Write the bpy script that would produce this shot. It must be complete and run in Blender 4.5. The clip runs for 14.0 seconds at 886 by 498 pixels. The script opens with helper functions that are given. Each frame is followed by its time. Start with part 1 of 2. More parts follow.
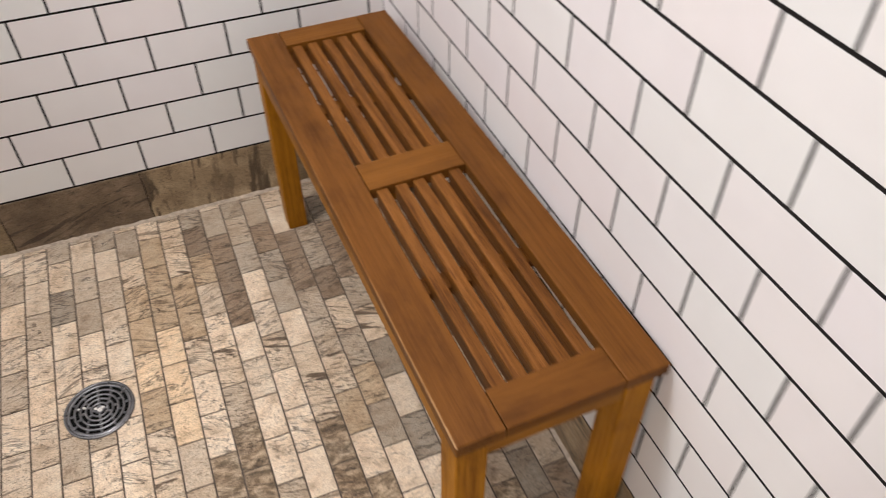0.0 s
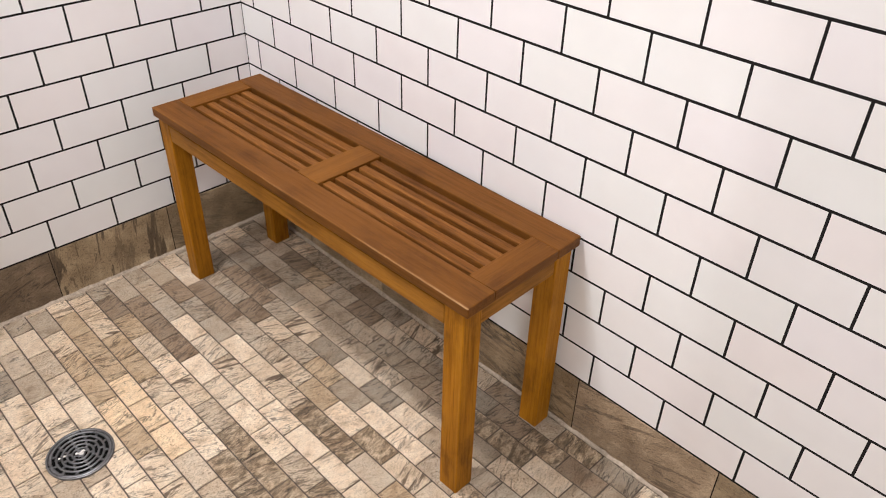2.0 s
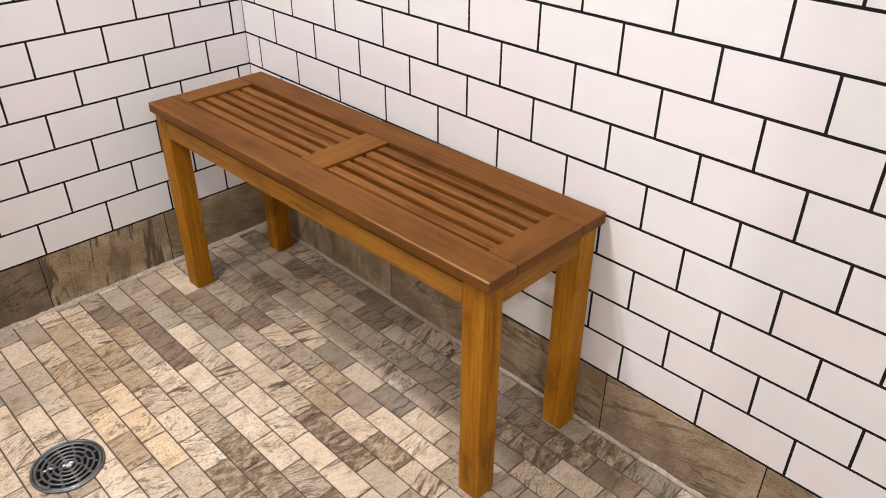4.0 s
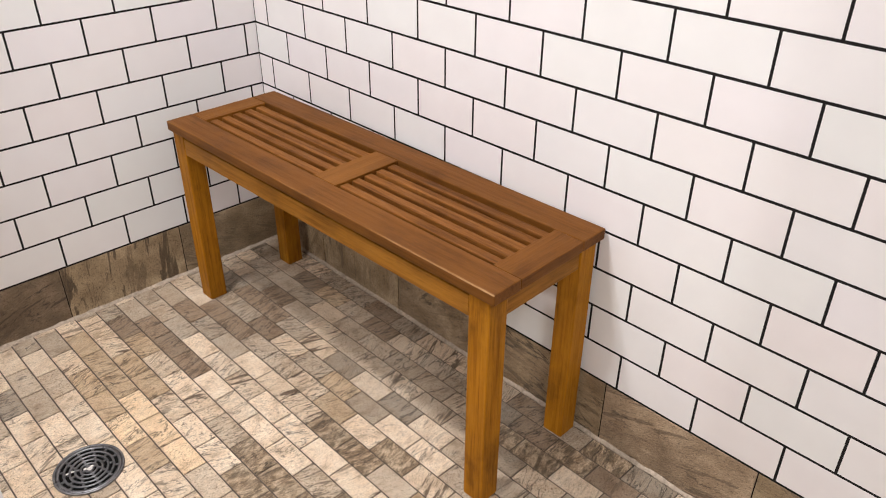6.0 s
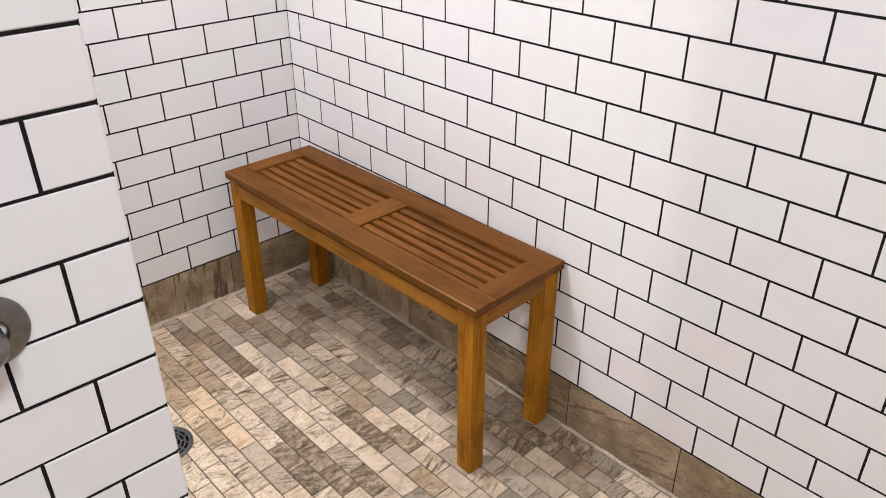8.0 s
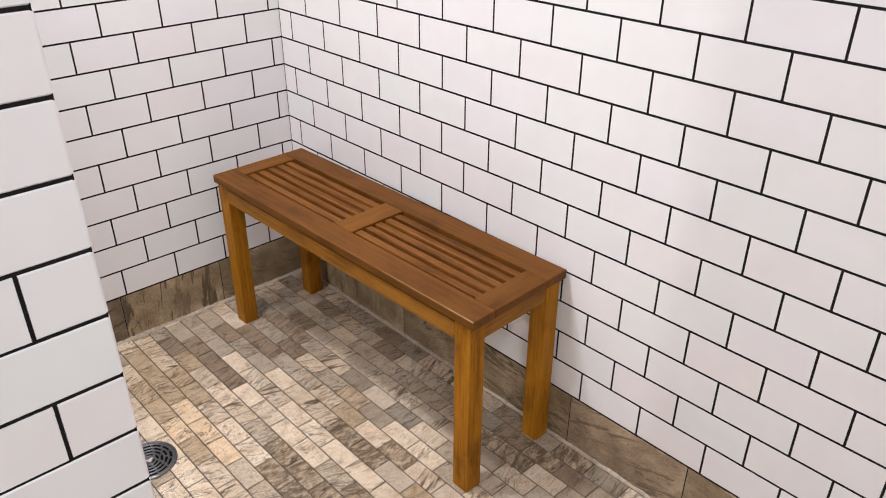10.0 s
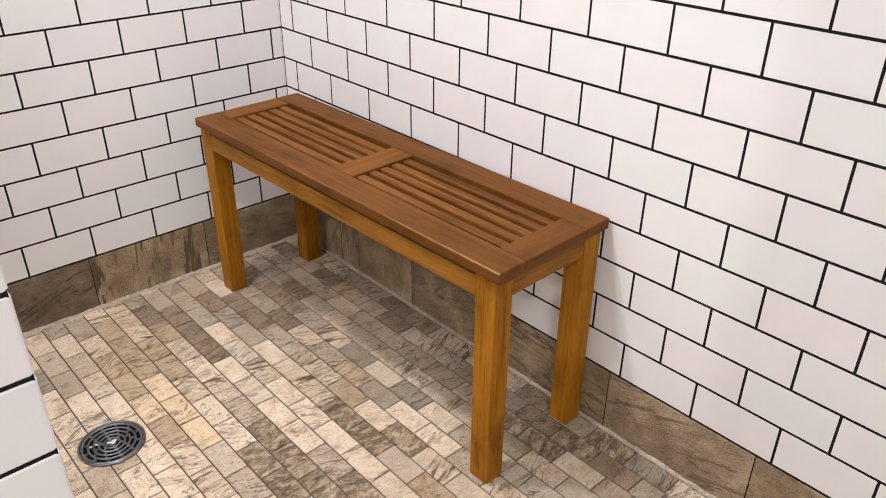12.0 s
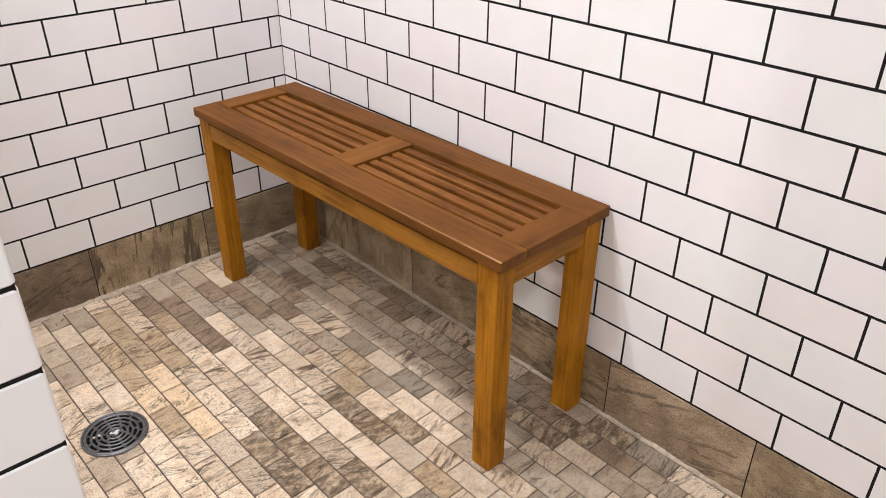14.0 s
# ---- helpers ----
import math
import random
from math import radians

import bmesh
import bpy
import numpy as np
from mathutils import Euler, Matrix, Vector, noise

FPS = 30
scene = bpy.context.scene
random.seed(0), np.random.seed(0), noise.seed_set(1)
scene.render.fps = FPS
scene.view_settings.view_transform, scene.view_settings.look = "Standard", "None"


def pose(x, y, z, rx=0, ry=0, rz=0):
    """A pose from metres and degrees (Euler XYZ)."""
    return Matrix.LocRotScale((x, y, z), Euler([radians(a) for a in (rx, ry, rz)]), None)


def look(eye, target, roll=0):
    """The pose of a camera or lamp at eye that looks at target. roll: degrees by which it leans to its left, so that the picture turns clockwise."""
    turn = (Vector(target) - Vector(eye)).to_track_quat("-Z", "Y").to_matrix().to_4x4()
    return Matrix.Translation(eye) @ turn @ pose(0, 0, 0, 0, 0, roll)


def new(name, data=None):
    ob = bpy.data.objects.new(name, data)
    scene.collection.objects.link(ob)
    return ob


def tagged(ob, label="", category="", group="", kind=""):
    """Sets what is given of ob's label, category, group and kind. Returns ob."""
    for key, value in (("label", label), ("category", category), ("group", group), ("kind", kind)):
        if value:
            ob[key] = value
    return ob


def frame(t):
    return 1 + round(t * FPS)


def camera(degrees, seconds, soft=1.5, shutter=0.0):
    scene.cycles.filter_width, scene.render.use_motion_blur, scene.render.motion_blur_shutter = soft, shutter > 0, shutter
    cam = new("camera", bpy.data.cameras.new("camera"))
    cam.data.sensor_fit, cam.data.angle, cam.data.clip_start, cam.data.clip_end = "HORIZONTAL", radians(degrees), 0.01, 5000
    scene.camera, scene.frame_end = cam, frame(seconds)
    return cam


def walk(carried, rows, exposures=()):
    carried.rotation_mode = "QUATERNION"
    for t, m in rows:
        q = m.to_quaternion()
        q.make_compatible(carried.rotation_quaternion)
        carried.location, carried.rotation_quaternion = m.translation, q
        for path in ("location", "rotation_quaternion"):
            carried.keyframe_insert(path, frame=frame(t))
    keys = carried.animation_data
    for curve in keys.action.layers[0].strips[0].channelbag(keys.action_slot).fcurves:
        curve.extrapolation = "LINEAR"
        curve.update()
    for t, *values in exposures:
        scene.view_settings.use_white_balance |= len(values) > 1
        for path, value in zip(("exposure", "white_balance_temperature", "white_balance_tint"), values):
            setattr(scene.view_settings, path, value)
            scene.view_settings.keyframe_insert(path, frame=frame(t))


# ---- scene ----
cam = camera(60.12, 14.0, soft=1.0, shutter=0.35)
PATH = [
    (0, (-0.4829, -1.5044, 1.2338), (0.0606, -0.1947, -0.1757), -0.05),
    (0.2, (-0.5103, -1.5870, 1.2413), (0.1271, -0.2914, -0.1439), -0.01),
    (0.3, (-0.5296, -1.6123, 1.2456), (0.1394, -0.3218, -0.1285), 0.21),
    (0.5, (-0.5740, -1.6649, 1.2550), (0.1509, -0.3767, -0.0917), 0.04),
    (0.7, (-0.6248, -1.7015, 1.2662), (0.1673, -0.4197, -0.0492), 0.09),
    (1, (-0.6809, -1.7159, 1.2634), (0.2078, -0.4640, -0.0184), 0.56),
    (1.2, (-0.7642, -1.7135, 1.2602), (0.2003, -0.4887, 0.0074), 1.05),
    (1.5, (-0.9020, -1.7139, 1.2639), (0.1490, -0.5222, 0.0490), 1.12),
    (2, (-0.9646, -1.7109, 1.2269), (0.1819, -0.5514, 0.0689), 1.47),
    (2.5, (-0.9578, -1.6849, 1.1416), (0.2179, -0.5076, 0.0327), 1.08),
    (2.7, (-0.9538, -1.6839, 1.1016), (0.2229, -0.4937, 0.0067), 0.78),
    (5, (-0.9800, -1.6840, 1.0772), (0.2142, -0.4681, 0.0304), 0.27),
    (5.5, (-0.9874, -1.6864, 1.0832), (0.2091, -0.4665, 0.0448), 0.32),
    (6, (-1.0099, -1.7162, 1.1159), (0.1864, -0.4872, 0.0872), 0.38),
    (6.5, (-1.0651, -1.7997, 1.1721), (0.1265, -0.5512, 0.1623), 0.32),
    (7, (-1.1624, -1.9247, 1.2732), (0.0190, -0.6589, 0.2721), 0.08),
    (7.5, (-1.2029, -1.9796, 1.3141), (-0.0227, -0.7008, 0.3278), -0.05),
    (8, (-1.2204, -2.0002, 1.3377), (-0.0393, -0.7161, 0.3595), -0.15),
    (10.5, (-1.1224, -1.8998, 1.2762), (0.0686, -0.6152, 0.3129), 0.29),
    (11, (-1.0631, -1.8086, 1.1394), (0.1255, -0.5151, 0.1828), 0.47),
    (11.5, (-1.0556, -1.7933, 1.0890), (0.1274, -0.5012, 0.1241), 0.55),
    (12, (-1.0579, -1.7935, 1.0863), (0.1219, -0.5038, 0.1147), 0.52),
    (12.5, (-1.0628, -1.7912, 1.0796), (0.1137, -0.5092, 0.0938), 0.53),
    (13, (-1.0591, -1.7889, 1.0851), (0.1133, -0.5103, 0.0887), 0.40),
    (13.5, (-1.0641, -1.7899, 1.0871), (0.1088, -0.5160, 0.0854), 0.32),
    (14, (-1.0635, -1.7880, 1.0882), (0.1119, -0.5155, 0.0890), 0.28),
]
# the phone's own exposure and white balance drift a little on the way
EXPOSURES = [(0, -0.42, 6410, 10), (0.7, -0.31, 6410, 10), (1.5, -0.23, 6360, 10), (2.5, -0.20, 6360, 10), (5, -0.18, 6390, 10), (6.5, -0.21, 6360, 10), (7.5, -0.31, 6210, 10), (8.2, -0.36, 6160, 10), (10.5, -0.36, 6140, 10), (11.2, -0.30, 6160, 10), (12, -0.22, 6270, 10), (14, -0.18, 6290, 10)]
walk(cam, [(t, look(eye, target, roll)) for t, eye, target, roll in PATH], EXPOSURES)

# ---- light ----
world = bpy.data.worlds.new("room_dark")
world.use_nodes = True
world.node_tree.nodes["Background"].inputs[0].default_value = (1.0, 0.95, 0.9, 1)
world.node_tree.nodes["Background"].inputs[1].default_value = 0.02
scene.world = world


def ceiling_lamp(x, y, z, size, watts, colour):
    d = bpy.data.lights.new("ceiling_lamp", "AREA")
    d.shape, d.size, d.energy, d.color = "DISK", size, watts, colour
    ob = new("ceiling_lamp", d)
    ob.matrix_world = pose(x, y, z)
    return ob


ceiling_lamp(-2.40, -0.75, 2.395, 0.14, 30, (1.0, 0.965, 0.955))
ceiling_lamp(-0.85, -0.52, 2.395, 0.14, 35, (1.0, 0.96, 0.95))
ceiling_lamp(-1.40, -2.65, 2.395, 0.45, 46, (0.985, 0.985, 1.0))


# ---- materials ----
def nodes_of(name):
    m = bpy.data.materials.new(name)
    m.use_nodes = True
    t = m.node_tree
    return m, t, t.nodes["Principled BSDF"]


def ramp(t, source, stops):
    n = t.nodes.new("ShaderNodeValToRGB")
    e = n.color_ramp.elements
    while len(e) < len(stops):
        e.new(0.5)
    for i, (p, c) in enumerate(stops):
        e[i].position = p
        e[i].color = (*c, 1) if len(c) == 3 else c
    t.links.new(source, n.inputs[0])
    return n.outputs[0]


def noise_of(t, vector, scale, detail=4.0, rough=0.55, distort=0.0):
    n = t.nodes.new("ShaderNodeTexNoise")
    n.inputs["Scale"].default_value = scale
    n.inputs["Detail"].default_value = detail
    n.inputs["Roughness"].default_value = rough
    n.inputs["Distortion"].default_value = distort
    t.links.new(vector, n.inputs["Vector"])
    return n.outputs["Fac"]


def stretched(t, vector, scale, turn=(0, 0, 0)):
    n = t.nodes.new("ShaderNodeMapping")
    n.inputs["Scale"].default_value = scale
    n.inputs["Rotation"].default_value = turn
    t.links.new(vector, n.inputs["Vector"])
    return n.outputs[0]


def maths(t, operation, a, b):
    n = t.nodes.new("ShaderNodeMath")
    n.operation = operation
    for i, v in enumerate((a, b)):
        if isinstance(v, (int, float)):
            n.inputs[i].default_value = v
        else:
            t.links.new(v, n.inputs[i])
    return n.outputs[0]


def mixed(t, blend, fac, a, b):
    n = t.nodes.new("ShaderNodeMix")
    n.data_type, n.blend_type = "RGBA", blend
    for i, v in ((0, fac), (6, a), (7, b)):
        if isinstance(v, (int, float)):
            n.inputs[i].default_value = v
        elif isinstance(v, tuple):
            n.inputs[i].default_value = (*v, 1)
        else:
            t.links.new(v, n.inputs[i])
    return n.outputs[2]


def bumped(t, p, height, strength, distance):
    n = t.nodes.new("ShaderNodeBump")
    n.inputs["Strength"].default_value = strength
    n.inputs["Distance"].default_value = distance
    t.links.new(height, n.inputs["Height"])
    t.links.new(n.outputs[0], p.inputs["Normal"])


def piece_coords(t, island):
    """Coordinates that jump from piece to piece, and the piece's own random number."""
    if island:
        g = t.nodes.new("ShaderNodeNewGeometry")
        rnd, base = g.outputs["Random Per Island"], g.outputs["Position"]
    else:
        rnd = t.nodes.new("ShaderNodeObjectInfo").outputs["Random"]
        base = t.nodes.new("ShaderNodeTexCoord").outputs["Object"]
    shift = t.nodes.new("ShaderNodeVectorMath")
    shift.operation = "MULTIPLY_ADD"
    comb = t.nodes.new("ShaderNodeCombineXYZ")
    t.links.new(maths(t, "MULTIPLY", rnd, 37.0), comb.inputs[0])
    t.links.new(maths(t, "MULTIPLY", rnd, 91.0), comb.inputs[1])
    t.links.new(maths(t, "MULTIPLY", rnd, 53.0), comb.inputs[2])
    t.links.new(base, shift.inputs[0])
    shift.inputs[1].default_value = (1, 1, 1)
    t.links.new(comb.outputs[0], shift.inputs[2])
    return shift.outputs[0], rnd


def glazed_white(name, island):
    m, t, p = nodes_of(name)
    v, rnd = piece_coords(t, island)
    tint = ramp(t, rnd, [(0.0, (0.82, 0.772, 0.77)), (0.3, (0.805, 0.79, 0.79)), (0.5, (0.80, 0.80, 0.79)), (0.75, (0.82, 0.79, 0.785)), (1.0, (0.812, 0.778, 0.792))])
    cloud = noise_of(t, v, 14.0, 2.0)
    col = mixed(t, "MULTIPLY", 1.0, tint, ramp(t, cloud, [(0.3, (0.975, 0.97, 0.97)), (0.7, (1, 1, 1))]))
    t.links.new(col, p.inputs["Base Color"])
    t.links.new(ramp(t, noise_of(t, v, 60.0, 3.0), [(0.3, (0.29,) * 3), (0.8, (0.33,) * 3)]), p.inputs["Roughness"])
    p.inputs["Specular IOR Level"].default_value = 0.3
    bumped(t, p, noise_of(t, v, 9.0, 1.0), 0.07, 0.002)
    return m


def stone(name, island, wide, upright=0.0, mottled=False):
    """Banded travertine-look porcelain; wide: the long skirting pieces, else the small floor pieces.
    The piece's own colour tones it, and its alpha says how strongly it is banded."""
    m, t, p = nodes_of(name)
    v, rnd = piece_coords(t, island)
    turn = t.nodes.new("ShaderNodeVectorRotate")
    turn.rotation_type = "Z_AXIS"
    t.links.new(v, turn.inputs["Vector"])
    lean = maths(t, "SUBTRACT", maths(t, "MULTIPLY", rnd, 0.9), 0.45 - upright)
    t.links.new(lean, turn.inputs["Angle"])
    w = turn.outputs[0]
    k = 0.5 if wide else 1.0
    info = t.nodes.new("ShaderNodeObjectInfo")
    strength = 0.8 if island else info.outputs["Alpha"]
    band = noise_of(t, stretched(t, w, (10 * k, 64 * k, 30 * k)), 1.0, 8.0, 0.64, 0.4)
    streak = noise_of(t, stretched(t, w, (34 * k, 210 * k, 90 * k)), 1.0, 6.0, 0.65, 0.4)
    crack = noise_of(t, stretched(t, w, (12 * k, 42 * k, 25 * k)), 1.0, 8.0, 0.62, 0.6)
    vein = noise_of(t, stretched(t, w, (48 * k, 120 * k, 60 * k)), 1.0, 5.0, 0.65, 0.6)
    specks = noise_of(t, stretched(t, w, (230, 320, 250)), 1.0, 5.0, 0.7)
    pits = noise_of(t, v, 330.0, 2.0, 0.55)
    broad = noise_of(t, v, 24.0 * k, 5.0, 0.62)
    patch = noise_of(t, v, 17.0 * k, 3.0, 0.6)
    if wide:
        pale = ramp(t, broad, [(0.28, (0.20, 0.140, 0.082)), (0.47, (0.32, 0.235, 0.146)), (0.68, (0.52, 0.405, 0.27))])
        deep, ink = (0.11, 0.075, 0.046), (0.06, 0.042, 0.028)
    else:
        pale = ramp(t, broad, [(0.3, (0.54, 0.41, 0.28)), (0.44, (0.80, 0.65, 0.485)), (0.66, (0.90, 0.78, 0.62))])
        deep, ink = (0.17, 0.12, 0.08), (0.10, 0.07, 0.048)
    bands = ramp(t, band, [(0.385, (1, 1, 1)), (0.415, (0.7,) * 3), (0.43, (0,) * 3), (0.585, (0,) * 3), (0.60, (0.6,) * 3), (0.66, (0.25,) * 3)])
    col = mixed(t, "MIX", maths(t, "MULTIPLY", bands, strength), pale, deep)

    def ridge(source, width):
        return ramp(t, maths(t, "ABSOLUTE", maths(t, "SUBTRACT", source, 0.5), 0.0), [(0.0, (1,) * 3), (width * 0.45, (0.75,) * 3), (width, (0,) * 3)])

    own = maths(t, "FRACT", maths(t, "MULTIPLY", rnd, 29.0), 0.0)
    rough_one = ramp(t, maths(t, "FRACT", maths(t, "MULTIPLY", rnd, 113.0), 0.0), [(0.50, (0.5,) * 3), (0.56, (1.0,) * 3)])
    gate = ramp(t, maths(t, "ADD", maths(t, "MULTIPLY", patch, 0.7), maths(t, "MULTIPLY", own, 0.3)), [(0.49, (0,) * 3), (0.55, (1,) * 3)])
    col = mixed(t, "MIX", maths(t, "MULTIPLY", maths(t, "MULTIPLY", ridge(crack, 0.021), gate), 0.92), col, ink)
    fine = noise_of(t, stretched(t, w, (38 * k, 110 * k, 70 * k)), 1.0, 6.0, 0.65, 0.7)
    chips = ramp(t, noise_of(t, v, 42.0 * k, 4.0, 0.6), [(0.54, (0,) * 3), (0.60, (1,) * 3)])
    col = mixed(t, "MIX", maths(t, "MULTIPLY", maths(t, "MULTIPLY", ridge(fine, 0.022), chips), 0.25 if wide else 0.4), col, ink)
    grit = noise_of(t, v, 520.0, 3.0, 0.65)
    col = mixed(t, "MULTIPLY", 0.8, col, ramp(t, grit, [(0.36, (0.62, 0.56, 0.50)), (0.48, (1, 1, 1)), (0.66, (1.14, 1.13, 1.12))]))
    other = ramp(t, patch, [(0.40, (1,) * 3), (0.56, (0.12,) * 3)])
    col = mixed(t, "MIX", maths(t, "MULTIPLY", maths(t, "MULTIPLY", ridge(vein, 0.022), other), 0.32), col, deep)
    col = mixed(t, "MULTIPLY", 0.9 if wide else rough_one, col, ramp(t, specks, [(0.36, (0.30, 0.235, 0.18)), (0.43, (0.90, 0.88, 0.86)), (0.6, (1.08, 1.07, 1.06))]))
    col = mixed(t, "MULTIPLY", 0.9, col, ramp(t, pits, [(0.26, (0.34, 0.27, 0.21)), (0.32, (1, 1, 1))]))
    col = mixed(t, "MULTIPLY", 1.0, col, ramp(t, streak, [(0.30, (0.90, 0.88, 0.85)), (0.48, (1, 1, 1)), (0.72, (1.05, 1.04, 1.03))]))
    if mottled:
        blot = noise_of(t, stretched(t, w, (34, 60, 40)), 1.0, 8.0, 0.78, 0.4)
        col = mixed(t, "MULTIPLY", 1.0, col, ramp(t, blot, [(0.40, (0.26, 0.235, 0.20)), (0.48, (0.48, 0.44, 0.39)), (0.55, (0.85, 0.83, 0.80)), (0.66, (1.05, 1.04, 1.03))]))
    if not island:
        col = mixed(t, "MULTIPLY", 1.0, col, info.outputs["Color"])
    t.links.new(col, p.inputs["Base Color"])
    t.links.new(ramp(t, streak, [(0.3, (0.5,) * 3), (0.7, (0.34,) * 3)]), p.inputs["Roughness"])
    p.inputs["Specular IOR Level"].default_value = 0.5
    relief = maths(t, "ADD", maths(t, "MULTIPLY", streak, 0.5), maths(t, "ADD", specks, maths(t, "MULTIPLY", broad, 0.8)))
    bumped(t, p, relief, 1.0, 0.0035)
    return m


def mortar(name, colour, scale=300.0):
    m, t, p = nodes_of(name)
    pos = t.nodes.new("ShaderNodeNewGeometry").outputs["Position"]
    grain = noise_of(t, pos, scale, 4.0)
    c = ramp(t, grain, [(0.3, tuple(0.7 * a for a in colour)), (0.7, tuple(1.25 * a for a in colour))])
    c = mixed(t, "MULTIPLY", 0.5, c, ramp(t, noise_of(t, pos, 12.0, 3.0), [(0.35, (0.7, 0.68, 0.66)), (0.65, (1.1, 1.08, 1.05))]))
    t.links.new(c, p.inputs["Base Color"])
    p.inputs["Roughness"].default_value = 0.9
    p.inputs["Specular IOR Level"].default_value = 0.1
    bumped(t, p, grain, 0.4, 0.001)
    return m


def timber(name, dark, mid, light, axis, grain=1.0, blotch=0.6):
    """axis: the way the grain runs, 0, 1 or 2; grain: how strongly it shows."""
    m, t, p = nodes_of(name)
    v, rnd = piece_coords(t, False)

    def along(across, length):
        c = [across, across, across]
        c[axis] = length
        return stretched(t, v, tuple(c))

    wave = noise_of(t, along(24.0, 1.6), 1.0, 4.0, 0.55, 0.6)
    fibre = noise_of(t, along(150.0, 5.0), 1.0, 7.0, 0.68, 0.3)
    pores = noise_of(t, along(620.0, 26.0), 1.0, 3.0, 0.7)
    tone = maths(t, "ADD", maths(t, "MULTIPLY", fibre, 0.55), maths(t, "MULTIPLY", wave, 0.45))
    c = ramp(t, tone, [(0.36, dark), (0.5, mid), (0.64, light)])
    c = mixed(t, "MULTIPLY", grain, c, ramp(t, pores, [(0.34, (0.5, 0.43, 0.36)), (0.47, (1, 1, 1))]))
    c = mixed(t, "MULTIPLY", grain * 0.8, c, ramp(t, fibre, [(0.33, (0.6, 0.54, 0.48)), (0.45, (1, 1, 1))]))
    c = mixed(t, "MULTIPLY", blotch, c, ramp(t, noise_of(t, along(16.0, 7.0), 1.0, 5.0, 0.65), [(0.36, (0.6, 0.56, 0.52)), (0.5, (0.95, 0.94, 0.93)), (0.68, (1.12, 1.1, 1.08))]))
    c = mixed(t, "MULTIPLY", 0.35, c, ramp(t, rnd, [(0.0, (0.82, 0.79, 0.76)), (1.0, (1.1, 1.1, 1.1))]))
    t.links.new(c, p.inputs["Base Color"])
    t.links.new(ramp(t, fibre, [(0.3, (0.62,) * 3), (0.7, (0.46,) * 3)]), p.inputs["Roughness"])
    p.inputs["Specular IOR Level"].default_value = 0.14
    bumped(t, p, maths(t, "ADD", fibre, pores), 0.3, 0.0008)
    return m


def metal(name, colour, rough):
    m, t, p = nodes_of(name)
    v = t.nodes.new("ShaderNodeTexCoord").outputs["Object"]
    p.inputs["Metallic"].default_value = 1.0
    c = ramp(t, noise_of(t, v, 90.0, 4.0), [(0.3, tuple(0.75 * a for a in colour)), (0.7, colour)])
    t.links.new(c, p.inputs["Base Color"])
    t.links.new(ramp(t, noise_of(t, v, 160.0, 4.0), [(0.3, (rough * 0.7,) * 3), (0.7, (rough * 1.4,) * 3)]), p.inputs["Roughness"])
    return m


def paint(name, colour):
    m, t, p = nodes_of(name)
    pos = t.nodes.new("ShaderNodeNewGeometry").outputs["Position"]
    c = ramp(t, noise_of(t, pos, 3.0, 3.0), [(0.3, tuple(0.96 * a for a in colour)), (0.7, colour)])
    t.links.new(c, p.inputs["Base Color"])
    p.inputs["Roughness"].default_value = 0.7
    bumped(t, p, noise_of(t, pos, 220.0, 2.0), 0.1, 0.001)
    return m


WHITE, WHITE_FAR = glazed_white("white_glaze", False), glazed_white("white_glaze_far", True)
STONE, STONE_FAR, STONE_SKIRT = stone("floor_stone", False, False), stone("floor_stone_far", True, False), stone("skirting_stone", False, True)
STONE_MOTTLED = stone("floor_stone_mottled", False, False, mottled=True)
STONE_UPRIGHT = stone("skirting_stone_upright", False, True, 1.35)
DARK_GROUT = mortar("charcoal_grout", (0.016, 0.0145, 0.0145))
FLOOR_GROUT = mortar("taupe_grout", (0.135, 0.108, 0.088))
CAULK = mortar("pale_caulk", (0.47, 0.39, 0.31), 160.0)
TOP_WOOD = timber("brown_top_wood", (0.108, 0.039, 0.0062), (0.144, 0.053, 0.0080), (0.172, 0.065, 0.0118), 1, 0.22, 0.7)
MID_WOOD = timber("brown_mid_wood", (0.15, 0.054, 0.0075), (0.19, 0.072, 0.0100), (0.225, 0.088, 0.0145), 0, 0.3, 0.5)
CROSS_WOOD = timber("brown_cross_wood", (0.105, 0.037, 0.0055), (0.145, 0.053, 0.0075), (0.185, 0.071, 0.0115), 0, 0.35, 0.75)
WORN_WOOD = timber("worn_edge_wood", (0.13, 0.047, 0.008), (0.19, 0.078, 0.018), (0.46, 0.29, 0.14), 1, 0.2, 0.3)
SLAT_WOOD = timber("slat_wood", (0.095, 0.033, 0.0052), (0.172, 0.063, 0.0108), (0.265, 0.107, 0.025), 1, 0.85, 0.45)
APRON_WOOD = timber("orange_apron_wood", (0.22, 0.088, 0.010), (0.29, 0.122, 0.0135), (0.345, 0.150, 0.019), 1, 0.5)
SIDE_WOOD = timber("orange_side_wood", (0.20, 0.080, 0.010), (0.28, 0.117, 0.0145), (0.335, 0.146, 0.021), 0, 0.6)
LEG_WOOD = timber("orange_leg_wood", (0.235, 0.088, 0.004), (0.345, 0.139, 0.006), (0.43, 0.182, 0.011), 2, 0.42, 0.95)
GRATE = metal("grey_grate_metal", (0.23, 0.23, 0.24), 0.34)
NICKEL = metal("dark_nickel", (0.23, 0.21, 0.195), 0.38)
WALL_PAINT = paint("warm_white_paint", (0.74, 0.72, 0.69))
SOAP_GLINT = mortar("white_residue", (0.75, 0.73, 0.70))
DRAIN_DARK = mortar("drain_dark", (0.006, 0.006, 0.006))


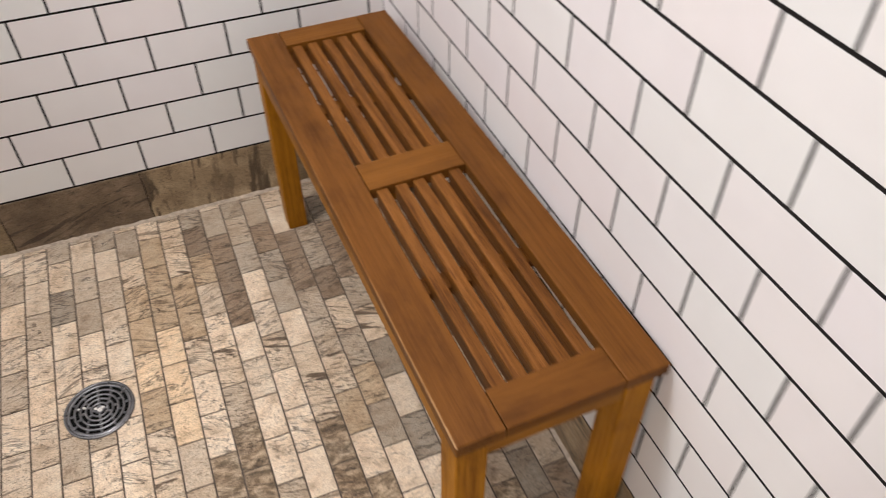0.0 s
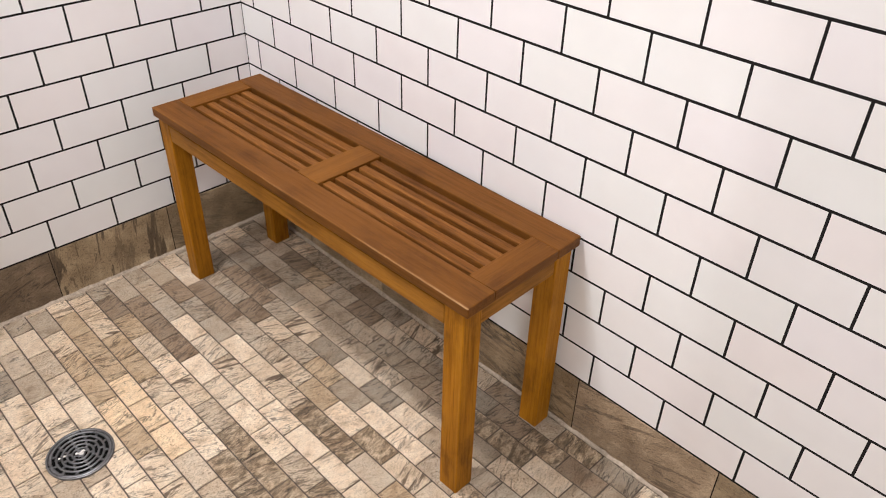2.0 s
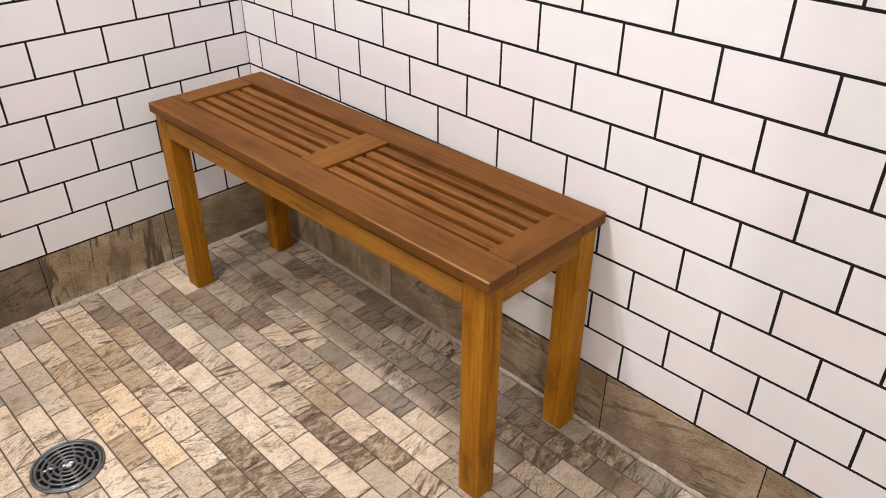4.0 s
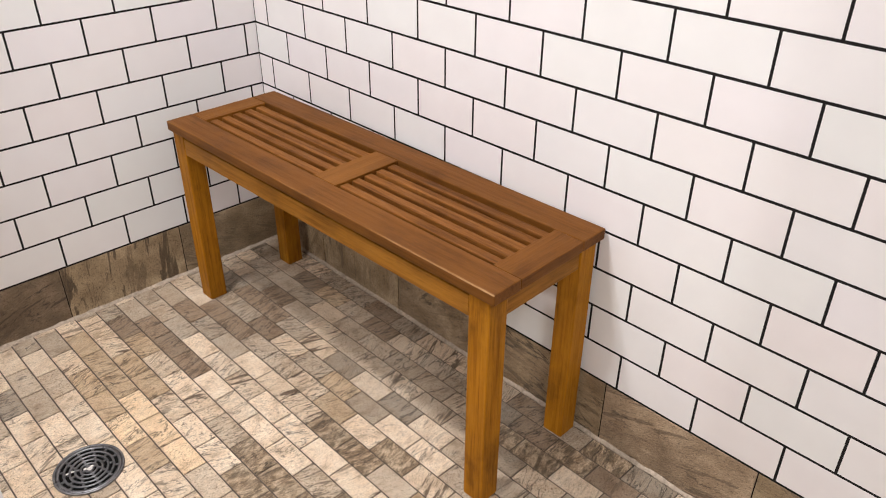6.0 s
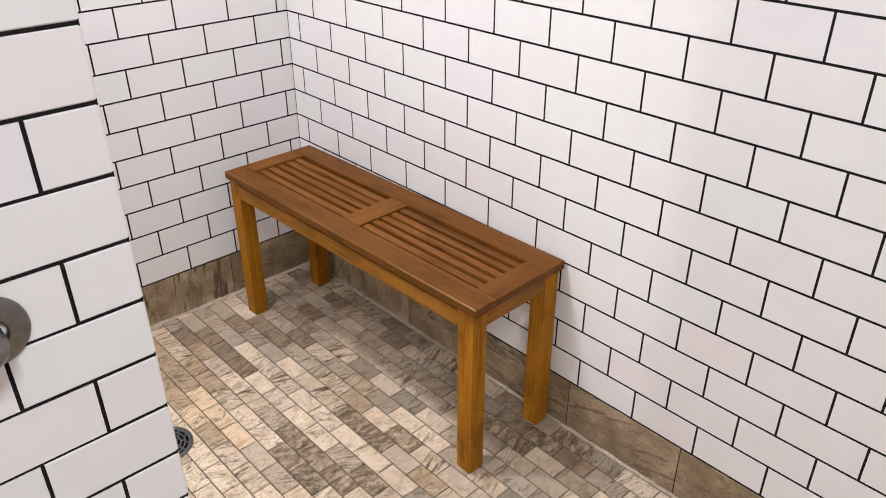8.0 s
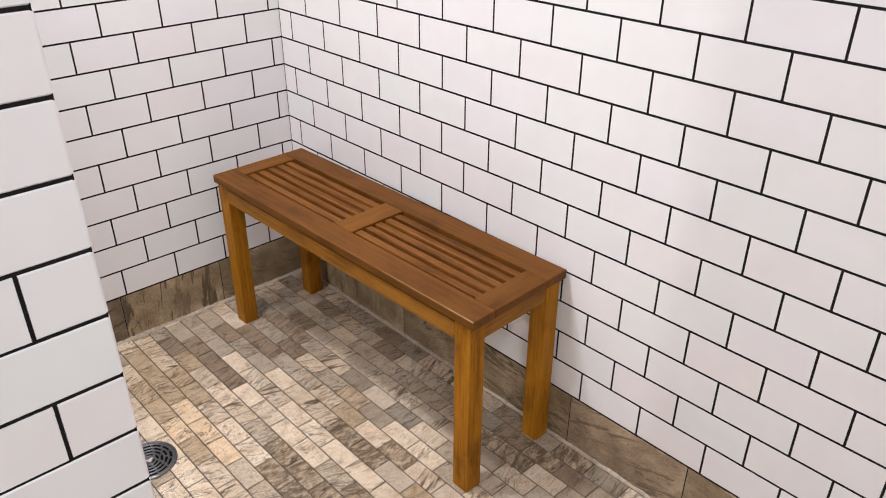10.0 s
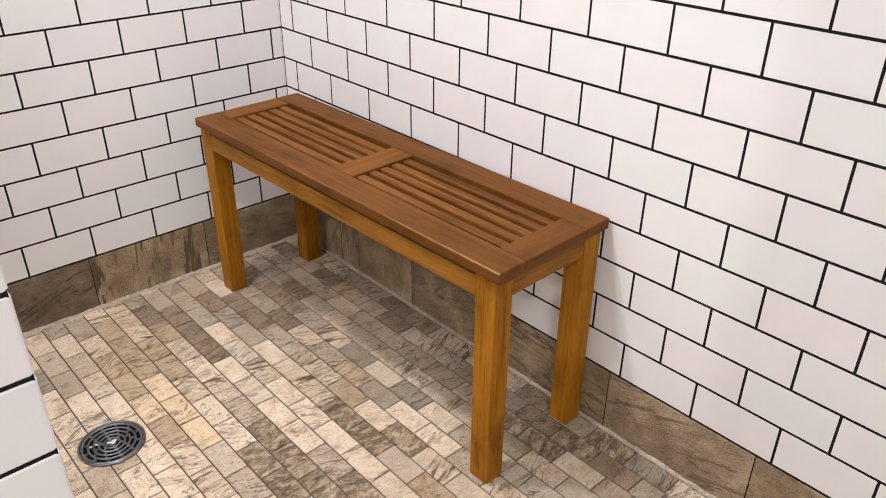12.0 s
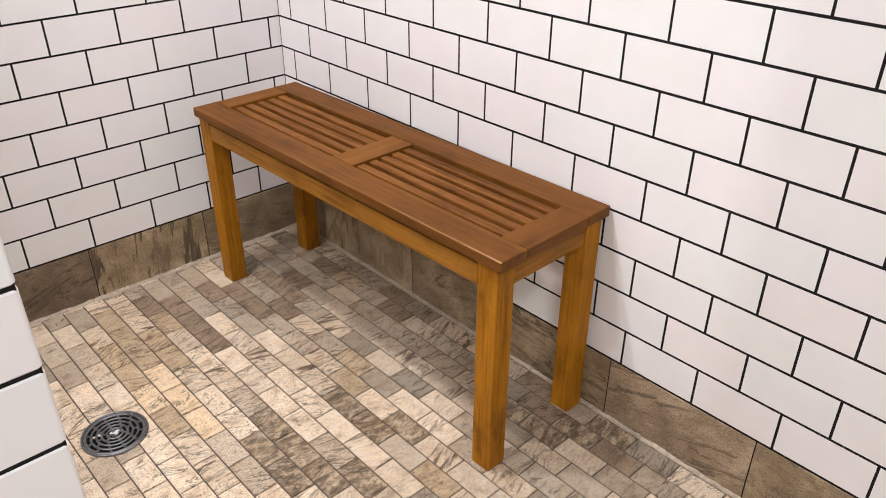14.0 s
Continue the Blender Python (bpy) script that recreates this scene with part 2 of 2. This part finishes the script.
# ---- building helpers ----
def box(bm, lo, hi, bevel=0.0, segments=2):
    r = bmesh.ops.create_cube(bm, size=1.0)
    c = [(a + b) / 2 for a, b in zip(lo, hi)]
    d = [b - a for a, b in zip(lo, hi)]
    for v in r["verts"]:
        v.co = Vector([c[i] + v.co[i] * d[i] for i in range(3)])
    if bevel:
        edges = {e for v in r["verts"] for e in v.link_edges}
        bmesh.ops.bevel(bm, geom=list(edges), offset=bevel, segments=segments, affect="EDGES", profile=0.5)
    return bm


def finish(name, bm, material, smooth=False):
    me = bpy.data.meshes.new(name)
    bmesh.ops.recalc_face_normals(bm, faces=bm.faces)
    bm.to_mesh(me)
    bm.free()
    me.materials.append(material)
    if smooth:
        for f in me.polygons:
            f.use_smooth = True
    return me


def part(name, bm, material, parent=None, label="", smooth=False, at=(0, 0, 0)):
    ob = new(name, finish(name, bm, material, smooth))
    ob.parent = parent
    ob.location = at
    return tagged(ob, label)


def slab(name, lo, hi, material, label, category):
    ob = part(name, box(bmesh.new(), lo, hi), material)
    return tagged(ob, label, category, kind="structure")


def tile_points(w, h, depth, edge):
    """A flat tile with a rounded rim, centred, face up along +z at z = 0."""
    rings = [(0.0, -depth), (0.0, -edge), (edge * 0.3, -edge * 0.3), (edge, 0.0)]
    pts = []
    for inset, z in rings:
        x, y = w / 2 - inset, h / 2 - inset
        pts += [(-x, -y, z), (x, -y, z), (x, y, z), (-x, y, z)]
    faces = [(4 * r + i, 4 * r + (i + 1) % 4, 4 * r + 4 + (i + 1) % 4, 4 * r + 4 + i) for r in range(3) for i in range(4)]
    faces.append((12, 13, 14, 15))
    return pts, faces


TILES = {}


def tile_mesh(name, w, h, depth, edge, material):
    key = (name, round(w, 4), round(h, 4), material.name)
    if key not in TILES:
        me = bpy.data.meshes.new(name)
        me.from_pydata(*[tile_points(w, h, depth, edge)[0], [], tile_points(w, h, depth, edge)[1]])
        me.materials.append(material)
        me.update()
        TILES[key] = me
    return TILES[key]


def lay(name, parent, m, spots, depth, edge, near, far, jitter, tones=None, far_name="far_tiles", odd=((), None)):
    """Lays tiles (u, v, w, h, near?, key) on the plane m; near ones as pieces, the rest joined."""
    pts, faces = [], []
    rnd = random.Random(name + parent.name)
    for u, v, w, h, close, key in spots:
        tilt = Matrix.Rotation(rnd.uniform(-1, 1) * jitter, 4, "X") @ Matrix.Rotation(rnd.uniform(-1, 1) * jitter, 4, "Y")
        place = m @ Matrix.Translation((u, v, rnd.uniform(-1, 1) * jitter * 0.03)) @ tilt
        if close:
            ob = new(name, tile_mesh(name, w, h, depth, edge, odd[1] if key in odd[0] else near))
            ob.parent = parent
            ob.matrix_basis = place
            if tones:
                ob.color = tones(key, rnd)
        else:
            n = len(pts)
            p, f = tile_points(w, h, depth, edge)
            pts += [place @ Vector(c) for c in p]
            faces += [tuple(i + n for i in q) for q in f]
    if pts:
        me = bpy.data.meshes.new(far_name)
        me.from_pydata(pts, [], faces)
        me.materials.append(far)
        ob = new(far_name, me)
        ob.parent = parent
        tagged(ob, kind="stuff")


# ---- structure ----
P, Q, GAP = 0.1556, 0.07876, 0.0046
Y0, X0, Z0 = -1.1498, -0.4220, 0.1435
# how far each course runs off the even bond, as the tiler laid it
EAST_RUN = (-0.0022, -0.0033, -0.0001, -0.0010, 0.0011, 0.0025, 0.0017, 0.0014)
NORTH_RUN = (-0.0031, -0.0023, 0.0002, -0.0011, 0.0016, 0.0004, 0.0034, 0.0010)
HIGH, WEST = 2.40, -2.85
END, FACE, THICK = -0.970, -1.219, 0.125
floor = slab("floor", (-3.4, -4.2, -0.12), (0.12, 0.12, -0.0022), FLOOR_GROUT, "beige travertine-look mosaic shower floor with taupe grout", "floor")
wall_east = slab("wall_east", (0.00015, -4.2, -0.0022), (0.12, 0.12, HIGH), DARK_GROUT, "white subway tile wall with charcoal grout", "wall")
wall_north = slab("wall_north", (WEST, 0.00015, -0.0022), (0.00015, 0.12, HIGH), DARK_GROUT, "white subway tile wall with charcoal grout", "wall")
partition = slab("wall_partition", (WEST, FACE + 0.0018, -0.0022), (END - 0.0018, FACE + THICK - 0.0009, HIGH), DARK_GROUT, "white subway tile partition wall with rounded end", "wall")
slab("wall_west", (WEST - 0.12, FACE + THICK - 0.0009, -0.0022), (WEST, 0.12, HIGH), WALL_PAINT, "plain white side wall", "wall")
slab("wall_entry", (-3.4, -4.2, -0.0022), (0.0009, -4.08, HIGH), WALL_PAINT, "plain white wall", "wall")
slab("wall_far_west", (-3.4, -4.08, -0.0022), (-3.28, FACE + THICK - 0.0009, HIGH), WALL_PAINT, "plain white wall", "wall")
slab("wall_return", (-3.28, FACE + 0.0009, -0.0022), (WEST, FACE + THICK - 0.0009, HIGH), WALL_PAINT, "plain white wall", "wall")
slab("ceiling", (-3.4, -4.2, HIGH), (0.12, 0.12, HIGH + 0.1), WALL_PAINT, "plain white ceiling", "ceiling")


def courses(lo, hi, joint, near_lo, near_z, run=()):
    """Running-bond tiles between lo and hi (decreasing run from hi), first course at Z0."""
    spots = []
    for j in range(int((HIGH - Z0) / Q)):
        first = joint + (0.0 if j % 2 == 0 else P / 2) + (run[j] if j < len(run) else 0.0)
        cuts = [first + P * k for k in range(-60, 60) if lo < first + P * k < hi - 0.002]
        cuts = [lo - GAP / 2] + sorted(cuts) + [hi + GAP / 2]
        for a, b in zip(cuts, cuts[1:]):
            w = b - a - GAP
            if w > 0.006:
                spots.append(((a + b) / 2, Z0 + (j + 0.5) * Q, w, Q - GAP, (a + b) / 2 > near_lo and j < near_z, (j, 0)))
    return spots


# local u -> world y, v -> z, face -> -x
east = Matrix(((0, 0, -1, 0), (1, 0, 0, 0), (0, 1, 0, 0), (0, 0, 0, 1)))
north = Matrix(((1, 0, 0, 0), (0, 0, -1, 0), (0, 1, 0, 0), (0, 0, 0, 1)))

# ---- bench ----
bench = new("bench")
bench.matrix_world = pose(-0.1625, -0.5960, 0, 0, 0, 1.35)
tagged(bench, "brown-stained slatted wooden shower bench with orange-brown legs", "bench")
HL, HW, TOP, UNDER = 0.4945, 0.1460, 0.4690, 0.4475
RAIL = 0.0640


def beam(name, lo, hi, material, bevel=0.0015, label=""):
    c = [(a + b) / 2 for a, b in zip(lo, hi)]
    bm = box(bmesh.new(), [a - m for a, m in zip(lo, c)], [b - m for b, m in zip(hi, c)], bevel)
    return part(name, bm, material, bench, label, at=c)


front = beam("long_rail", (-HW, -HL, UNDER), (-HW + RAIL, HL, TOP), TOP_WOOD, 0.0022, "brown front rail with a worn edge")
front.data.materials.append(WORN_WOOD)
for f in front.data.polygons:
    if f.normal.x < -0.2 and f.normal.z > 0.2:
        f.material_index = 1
beam("long_rail", (HW - RAIL, -HL, UNDER), (HW, HL, TOP), TOP_WOOD, 0.0025)
for a, b in ((-HL, -HL + 0.060), (-0.0335, 0.0335), (HL - 0.058, HL)):
    beam("cross_rail", (-HW + RAIL + 0.0011, a + 0.0003, UNDER + 0.0006), (HW - RAIL - 0.0011, b - 0.0003, TOP - 0.0006), MID_WOOD if b > -HL + 0.1 else CROSS_WOOD, 0.0012)
wide = 2 * HW - 2 * RAIL
pitch = (wide + 0.019) / 6
for a, b in ((-HL + 0.060, -0.0335), (0.0335, HL - 0.058)):
    for i in range(5):
        u = -HW + RAIL + pitch * (i + 1) - 0.0095
        beam("slat", (u - 0.0096, a + 0.0005, TOP - 0.0330), (u + 0.0096, b - 0.0005, TOP - 0.0045), SLAT_WOOD, 0.002)
    beam("batten", (-HW + RAIL - 0.01, (a + b) / 2 - 0.016, UNDER - 0.016), (HW - RAIL + 0.01, (a + b) / 2 + 0.016, UNDER - 0.0005), CROSS_WOOD, 0.001)
IN, LEG = 0.005, 0.044
for u in (-HW + IN, HW - IN - LEG):
    for v in (-HL + 0.012, HL - 0.012 - LEG):
        beam("leg", (u, v, 0.0), (u + LEG, v + LEG, UNDER - 0.0003), LEG_WOOD, 0.0022)
for u in (-HW + IN + 0.0008, HW - IN - 0.0008 - 0.018):
    beam("apron", (u, -HL + 0.012 + LEG + 0.0004, 0.400), (u + 0.018, HL - 0.012 - LEG - 0.0004, UNDER - 0.0080), APRON_WOOD, 0.0015)
for v in (-HL + 0.012 + 0.003, HL - 0.012 - 0.003 - 0.018):
    beam("end_apron", (-HW + IN + LEG + 0.0004, v, 0.400), (HW - IN - LEG - 0.0004, v + 0.018, UNDER - 0.0010), SIDE_WOOD, 0.0015)


# ---- floor drain ----
drain = new("floor_drain")
drain.location = (-0.7705, -0.5070, 0.0)
tagged(drain, "round grey metal floor drain grate set in the mosaic", "drain")


def annulus(bm, r0, r1, z0, z1, a0=0.0, a1=2 * math.pi, n=64):
    full = a1 - a0 > 6.28
    steps = n if full else n + 1
    rows = []
    for i in range(steps):
        a = a0 + (a1 - a0) * i / n
        c, s = math.cos(a), math.sin(a)
        b = min(0.0006, (r1 - r0) / 3)
        rows.append([bm.verts.new((r * c, r * s, z)) for r, z in ((r0, z0), (r0, z1 - b), (r0 + b, z1), (r1 - b, z1), (r1, z1 - b), (r1, z0))])
    for i in range(n):
        p, q = rows[i], rows[(i + 1) % len(rows)]
        for k in range(5):
            bm.faces.new((p[k], p[k + 1], q[k + 1], q[k]))
    return bm


def disc(bm, r, z, n=48):
    return bmesh.ops.create_circle(bm, cap_ends=True, radius=r, segments=n, matrix=Matrix.Translation((0, 0, z)))


# no hollow: a flat black disc stands in for the shade below the grate
bm = bmesh.new()
disc(bm, 0.0615, 0.0007)
part("drain_well", bm, DRAIN_DARK, drain)
part("rim", annulus(bmesh.new(), 0.0595, 0.0640, -0.002, 0.0042), GRATE, drain, "polished outer rim", True)
for r0, r1 in ((0.0528, 0.0590), (0.0424, 0.0468), (0.0323, 0.0365), (0.0225, 0.0266), (0.0130, 0.0170)):
    part("grate_ring", annulus(bmesh.new(), r0, r1, 0.0, 0.0034), GRATE, drain, "", True)
bm = bmesh.new()
disc(bm, 0.0090, 0.0036)
annulus(bm, 0.0082, 0.0094, 0.0, 0.0038, n=32)
part("hub", bm, GRATE, drain)
for ring, (r0, r1, n) in enumerate(((0.0090, 0.0132, 4), (0.0170, 0.0226, 6), (0.0266, 0.0322, 8), (0.0364, 0.0422, 10), (0.0466, 0.0524, 12))):
    for i in range(n):
        a = 2 * math.pi * (i + 0.5 * (ring % 2)) / n
        bm = box(bmesh.new(), (r0, -0.0023, 0.0), (r1, 0.0023, 0.0032), 0.0004, 1)
        part("web", bm, GRATE, drain).rotation_euler = (0, 0, a)
for a in (0.55, 0.55 + math.pi):
    bm = bmesh.new()
    bmesh.ops.create_cone(bm, cap_ends=True, radius1=0.0042, radius2=0.0036, depth=0.0016, segments=20)
    s = part("screw", bm, GRATE, drain, "round screw head", at=(0.0548 * math.cos(a), 0.0548 * math.sin(a), 0.0042))

# white flecks stand in for the glints of wet soap on the grate
for dx, dy, r in ((0.001, -0.002, 0.0052), (0.0065, 0.0015, 0.0034), (-0.006, 0.003, 0.003), (-0.026, 0.012, 0.0032), (-0.036, 0.013, 0.0024)):
    bm = bmesh.new()
    bmesh.ops.create_icosphere(bm, subdivisions=2, radius=r)
    for v in bm.verts:
        v.co *= 1 + 0.5 * (noise.noise(v.co * 420 + Vector((dx, dy, 0)) * 900))
        v.co.z *= 0.22
    part("residue", bm, SOAP_GLINT, drain, "white fleck standing in for a glint on soapy metal", True, (dx, dy, 0.0040))

# ---- grab bar on the outside of the partition ----
bar = new("grab_bar")
bar.location = (-1.131, FACE - 0.0005, 0.885)
tagged(bar, "dark brushed nickel wall bar with a round flange on white tile", "grab bar")


def lathe(bm, outline, n=48):
    rows = [[bm.verts.new((r * math.cos(2 * math.pi * i / n), -y, r * math.sin(2 * math.pi * i / n))) for r, y in outline] for i in range(n)]
    for i in range(n):
        p, q = rows[i], rows[(i + 1) % n]
        for k in range(len(outline) - 1):
            bm.faces.new((p[k], p[k + 1], q[k + 1], q[k]))
    return bm


part("flange", lathe(bmesh.new(), [(0.041, 0.0), (0.041, 0.003), (0.0395, 0.0055), (0.034, 0.008), (0.022, 0.0105), (0.0185, 0.011), (0.0178, 0.009), (0.0178, 0.0)]), NICKEL, bar, "round domed flange", True)
curve_pts = [(0, 0.002, 0), (0, -0.03, 0), (-0.004, -0.042, 0), (-0.013, -0.051, 0), (-0.026, -0.055, 0), (-0.30, -0.055, 0)]
bm = bmesh.new()
rows = []
for i, c in enumerate(curve_pts):
    a, b = Vector(curve_pts[max(i - 1, 0)]), Vector(curve_pts[min(i + 1, len(curve_pts) - 1)])
    d = (b - a).normalized()
    side, up = d.cross(Vector((0, 0, 1))).normalized(), Vector((0, 0, 1))
    rows.append([bm.verts.new(Vector(c) + 0.0130 * (side * math.cos(k * math.pi / 12) + up * math.sin(k * math.pi / 12))) for k in range(24)])
for p, q in zip(rows, rows[1:]):
    for k in range(24):
        bm.faces.new((p[k], p[(k + 1) % 24], q[(k + 1) % 24], q[k]))
part("tube", bm, NICKEL, bar, "", True)

# ---- skirting and its sealant ----
SKIRT_TOP = Z0 - GAP / 2


def skirting(name, m, joints, upright, tones):
    holder = tagged(new(name), "brown veined stone-look tile skirting", "skirting", kind="structure")
    rnd = random.Random(name)
    for i, (a, b) in enumerate(zip(joints, joints[1:])):
        w, h = b - a - 0.0022, SKIRT_TOP
        ob = new("skirting_tile", tile_mesh("skirting_tile", w, h, 0.006, 0.0012, STONE_UPRIGHT if i in upright else STONE_SKIRT))
        ob.parent = holder
        ob.matrix_basis = m @ Matrix.Translation(((a + b) / 2, h / 2, 0.0012))
        g, bands = tones.get(i, (rnd.uniform(0.85, 1.15), 0.45))
        ob.color = (g, g * rnd.uniform(0.97, 1.02), g * rnd.uniform(0.9, 1.02), bands)


skirting("baseboard_east", east, [-2.361, -2.053, -1.745, -1.437, -1.1295, -0.8265, -0.523, -0.218, 0.0], (6, 7), {4: (1.0, 0.6), 3: (1.05, 0.7), 6: (1.0, 0.7)})
skirting("baseboard_north", north, [-1.8, -1.51, -1.207, -0.904, -0.6005, -0.2955, 0.0], (1, 4), {3: (0.62, 0.9), 4: (1.08, 1.0), 5: (0.85, 0.5)})


def sealant(name, m, lo, hi):
    bm = bmesh.new()
    rnd = random.Random(name)
    n = int((hi - lo) / 0.012)
    rows = []
    for i in range(n + 1):
        u = lo + (hi - lo) * i / n
        a, b = 0.0068 + rnd.uniform(-0.0012, 0.0014), 0.0058 + rnd.uniform(-0.0018, 0.0020)
        rows.append([bm.verts.new(m @ Vector((u, z, d))) for z, d in ((b, 0.0005), (b, 0.0016), (b * 0.42, a * 0.42), (0.0007, a), (-0.002, a), (-0.002, 0.0005))])
    for p, q in zip(rows, rows[1:]):
        for k in range(5):
            bm.faces.new((p[k], p[k + 1], q[k + 1], q[k]))
    ob = part(name, bm, CAULK, None, "", True)
    tagged(ob, "pale grout fillet between skirting and floor", "trim", kind="structure")


sealant("trim_east", east, -2.36, -0.002)
sealant("trim_north", north, -1.8, -0.002)

# ---- wall tiles ----
lay("tile", wall_east, east, courses(-4.0, -0.0026, Y0, -2.05, 15, EAST_RUN), 0.006, 0.0002, WHITE, WHITE_FAR, 0.0004)
lay("tile", wall_north, north, courses(WEST, 0.0, X0, -1.25, 15, NORTH_RUN), 0.006, 0.0002, WHITE, WHITE_FAR, 0.0004)
face = Matrix.Translation((0, FACE, 0)) @ north
part_spots = [(u, v + 0.0025, w, h, c, k) for u, v, w, h, c, k in courses(WEST, END, END - P + 0.0022, -1.40, 15) if u + w / 2 < END - 0.001]
lay("tile", partition, face, part_spots, 0.006, 0.0018, WHITE, WHITE_FAR, 0.0010)


def bullnose(start, h, edge=0.0015, radius=0.006):
    """A tile that turns the partition's end with a rounded corner, centred on its height."""
    run = [(start, FACE, 0, -1)]
    for i in range(11):
        c, n = math.cos(math.pi / 20 * i), math.sin(math.pi / 20 * i)
        run.append((END - radius + radius * n, FACE + radius - radius * c, n, -c))
    run.append((END, FACE + THICK - 0.001, 1, 0))
    pts, faces, n = [], [], len(run)
    for z, inset in ((-h / 2, 0.005), (-h / 2, edge), (-h / 2 + edge, 0.0), (h / 2 - edge, 0.0), (h / 2, edge), (h / 2, 0.005)):
        pts += [(x - nx * inset, y - ny * inset, z) for x, y, nx, ny in run]
    for r in range(5):
        faces += [(r * n + i, r * n + i + 1, r * n + n + i + 1, r * n + n + i) for i in range(n - 1)]
    me = bpy.data.meshes.new("tile")
    me.from_pydata(pts, [], faces)
    me.materials.append(WHITE)
    return me


noses = [bullnose(END - P + 0.0022 + odd * P / 2 + GAP / 2, Q - GAP) for odd in (0, 1)]
for j in range(int((HIGH - Z0) / Q)):
    ob = new("tile", noses[j % 2])
    ob.parent = partition
    ob.location = (0, 0, Z0 + 0.0025 + (j + 0.5) * Q)

lay("tile", partition, Matrix.Translation((0, FACE, 0)) @ north, [((WEST + END) / 2, (Z0 - GAP) / 2, END - WEST - 0.004, Z0 - GAP - 0.004, False, (0, 0))], 0.006, 0.002, WHITE, STONE_FAR, 0.0, far_name="base_tiles")

# ---- floor mosaic ----
FX, FY, FG = 0.0493, 0.0962, 0.0030


# pieces whose tone stands out: column and row of the mosaic; DARK under the bench is partly shade
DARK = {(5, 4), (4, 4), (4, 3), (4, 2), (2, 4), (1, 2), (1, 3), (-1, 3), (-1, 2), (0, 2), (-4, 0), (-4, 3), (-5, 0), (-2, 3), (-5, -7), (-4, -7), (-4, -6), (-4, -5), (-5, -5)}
MOTTLED = {(5, -2), (5, -3), (6, -2), (5, -4), (2, -3), (2, -2), (4, -4), (6, -3), (-3, -5), (-3, -6), (1, -4), (-4, -6), (-5, -7)}
TAN = {(6, 3), (6, 2), (7, 3), (5, 3), (8, 2), (8, 3), (7, 2), (7, 4), (8, 0), (0, -1), (1, -2), (1, -4), (2, -5), (-4, 2)}
HONEY = {(7, 1), (7, 0), (7, -1), (8, 1)}
PALE = {(4, -1), (6, -1), (9, -2), (9, -1), (10, -1), (10, 2), (3, -1), (5, 1), (4, 1), (6, 0), (3, 2), (4, -2), (3, -3), (3, -2), (0, -3), (1, -3), (0, -4), (2, 1)}
BANDED = {(0, 1), (6, 5), (6, 4), (8, 4), (2, -1), (1, -1), (-2, 1), (-5, -3), (-5, -2), (5, 0), (6, 1), (8, -2), (3, -5), (1, -5), (3, 0), (2, 0), (-1, 0)}


def floor_tone_and_shade(key, rnd):
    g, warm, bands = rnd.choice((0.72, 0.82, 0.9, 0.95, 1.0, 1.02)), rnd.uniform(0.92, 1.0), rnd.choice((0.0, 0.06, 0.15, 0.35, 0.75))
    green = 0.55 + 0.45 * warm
    # shade under and beside the bench, put into the pieces' random tone
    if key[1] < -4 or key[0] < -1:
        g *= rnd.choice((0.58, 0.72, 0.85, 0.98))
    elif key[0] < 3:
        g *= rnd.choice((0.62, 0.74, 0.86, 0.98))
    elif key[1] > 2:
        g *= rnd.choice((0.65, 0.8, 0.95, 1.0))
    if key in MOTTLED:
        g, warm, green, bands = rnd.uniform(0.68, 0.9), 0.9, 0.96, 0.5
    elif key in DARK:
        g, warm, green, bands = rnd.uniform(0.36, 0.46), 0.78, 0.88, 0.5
    elif key in TAN:
        g, warm, green, bands = rnd.uniform(0.62, 0.74), 0.76, 0.9, 0.6
    elif key in HONEY:
        g, warm, green, bands = 1.07, 0.80, 0.92, 0.15
    elif key in PALE:
        g, warm, green, bands = 1.08, 0.98, 0.99, 0.08
    elif key in BANDED:
        g, warm, green, bands = 0.9, 0.93, 0.97, 1.0
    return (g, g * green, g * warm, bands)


spots = []
for k in range(-5, 62):
    x1 = -0.2535 - FX * k
    x0 = x1 - FX
    for r in range(-46, 8):
        ya = -0.595 + FY * (r + (0.5 if k % 2 else 0.0))
        y1, y0 = min(ya + FY, 0.0), ya
        if y1 - y0 < 0.008 or y0 < -4.0 or x0 < -3.28:
            continue
        cx, cy = (x0 + x1) / 2, (y0 + y1) / 2
        if (cx < END and FACE < cy < FACE + THICK) or (cx < WEST + 0.02 and cy > FACE):
            continue
        spots.append((cx, cy, FX - FG, y1 - y0 - FG, -0.86 < cx and cy > -1.32 or (cx > -0.95 and -0.75 < cy < -0.1), (k, r)))
lay("floor_tile", floor, Matrix(), spots, 0.006, 0.0009, STONE, STONE_FAR, 0.004, floor_tone_and_shade, odd=(MOTTLED, STONE_MOTTLED))
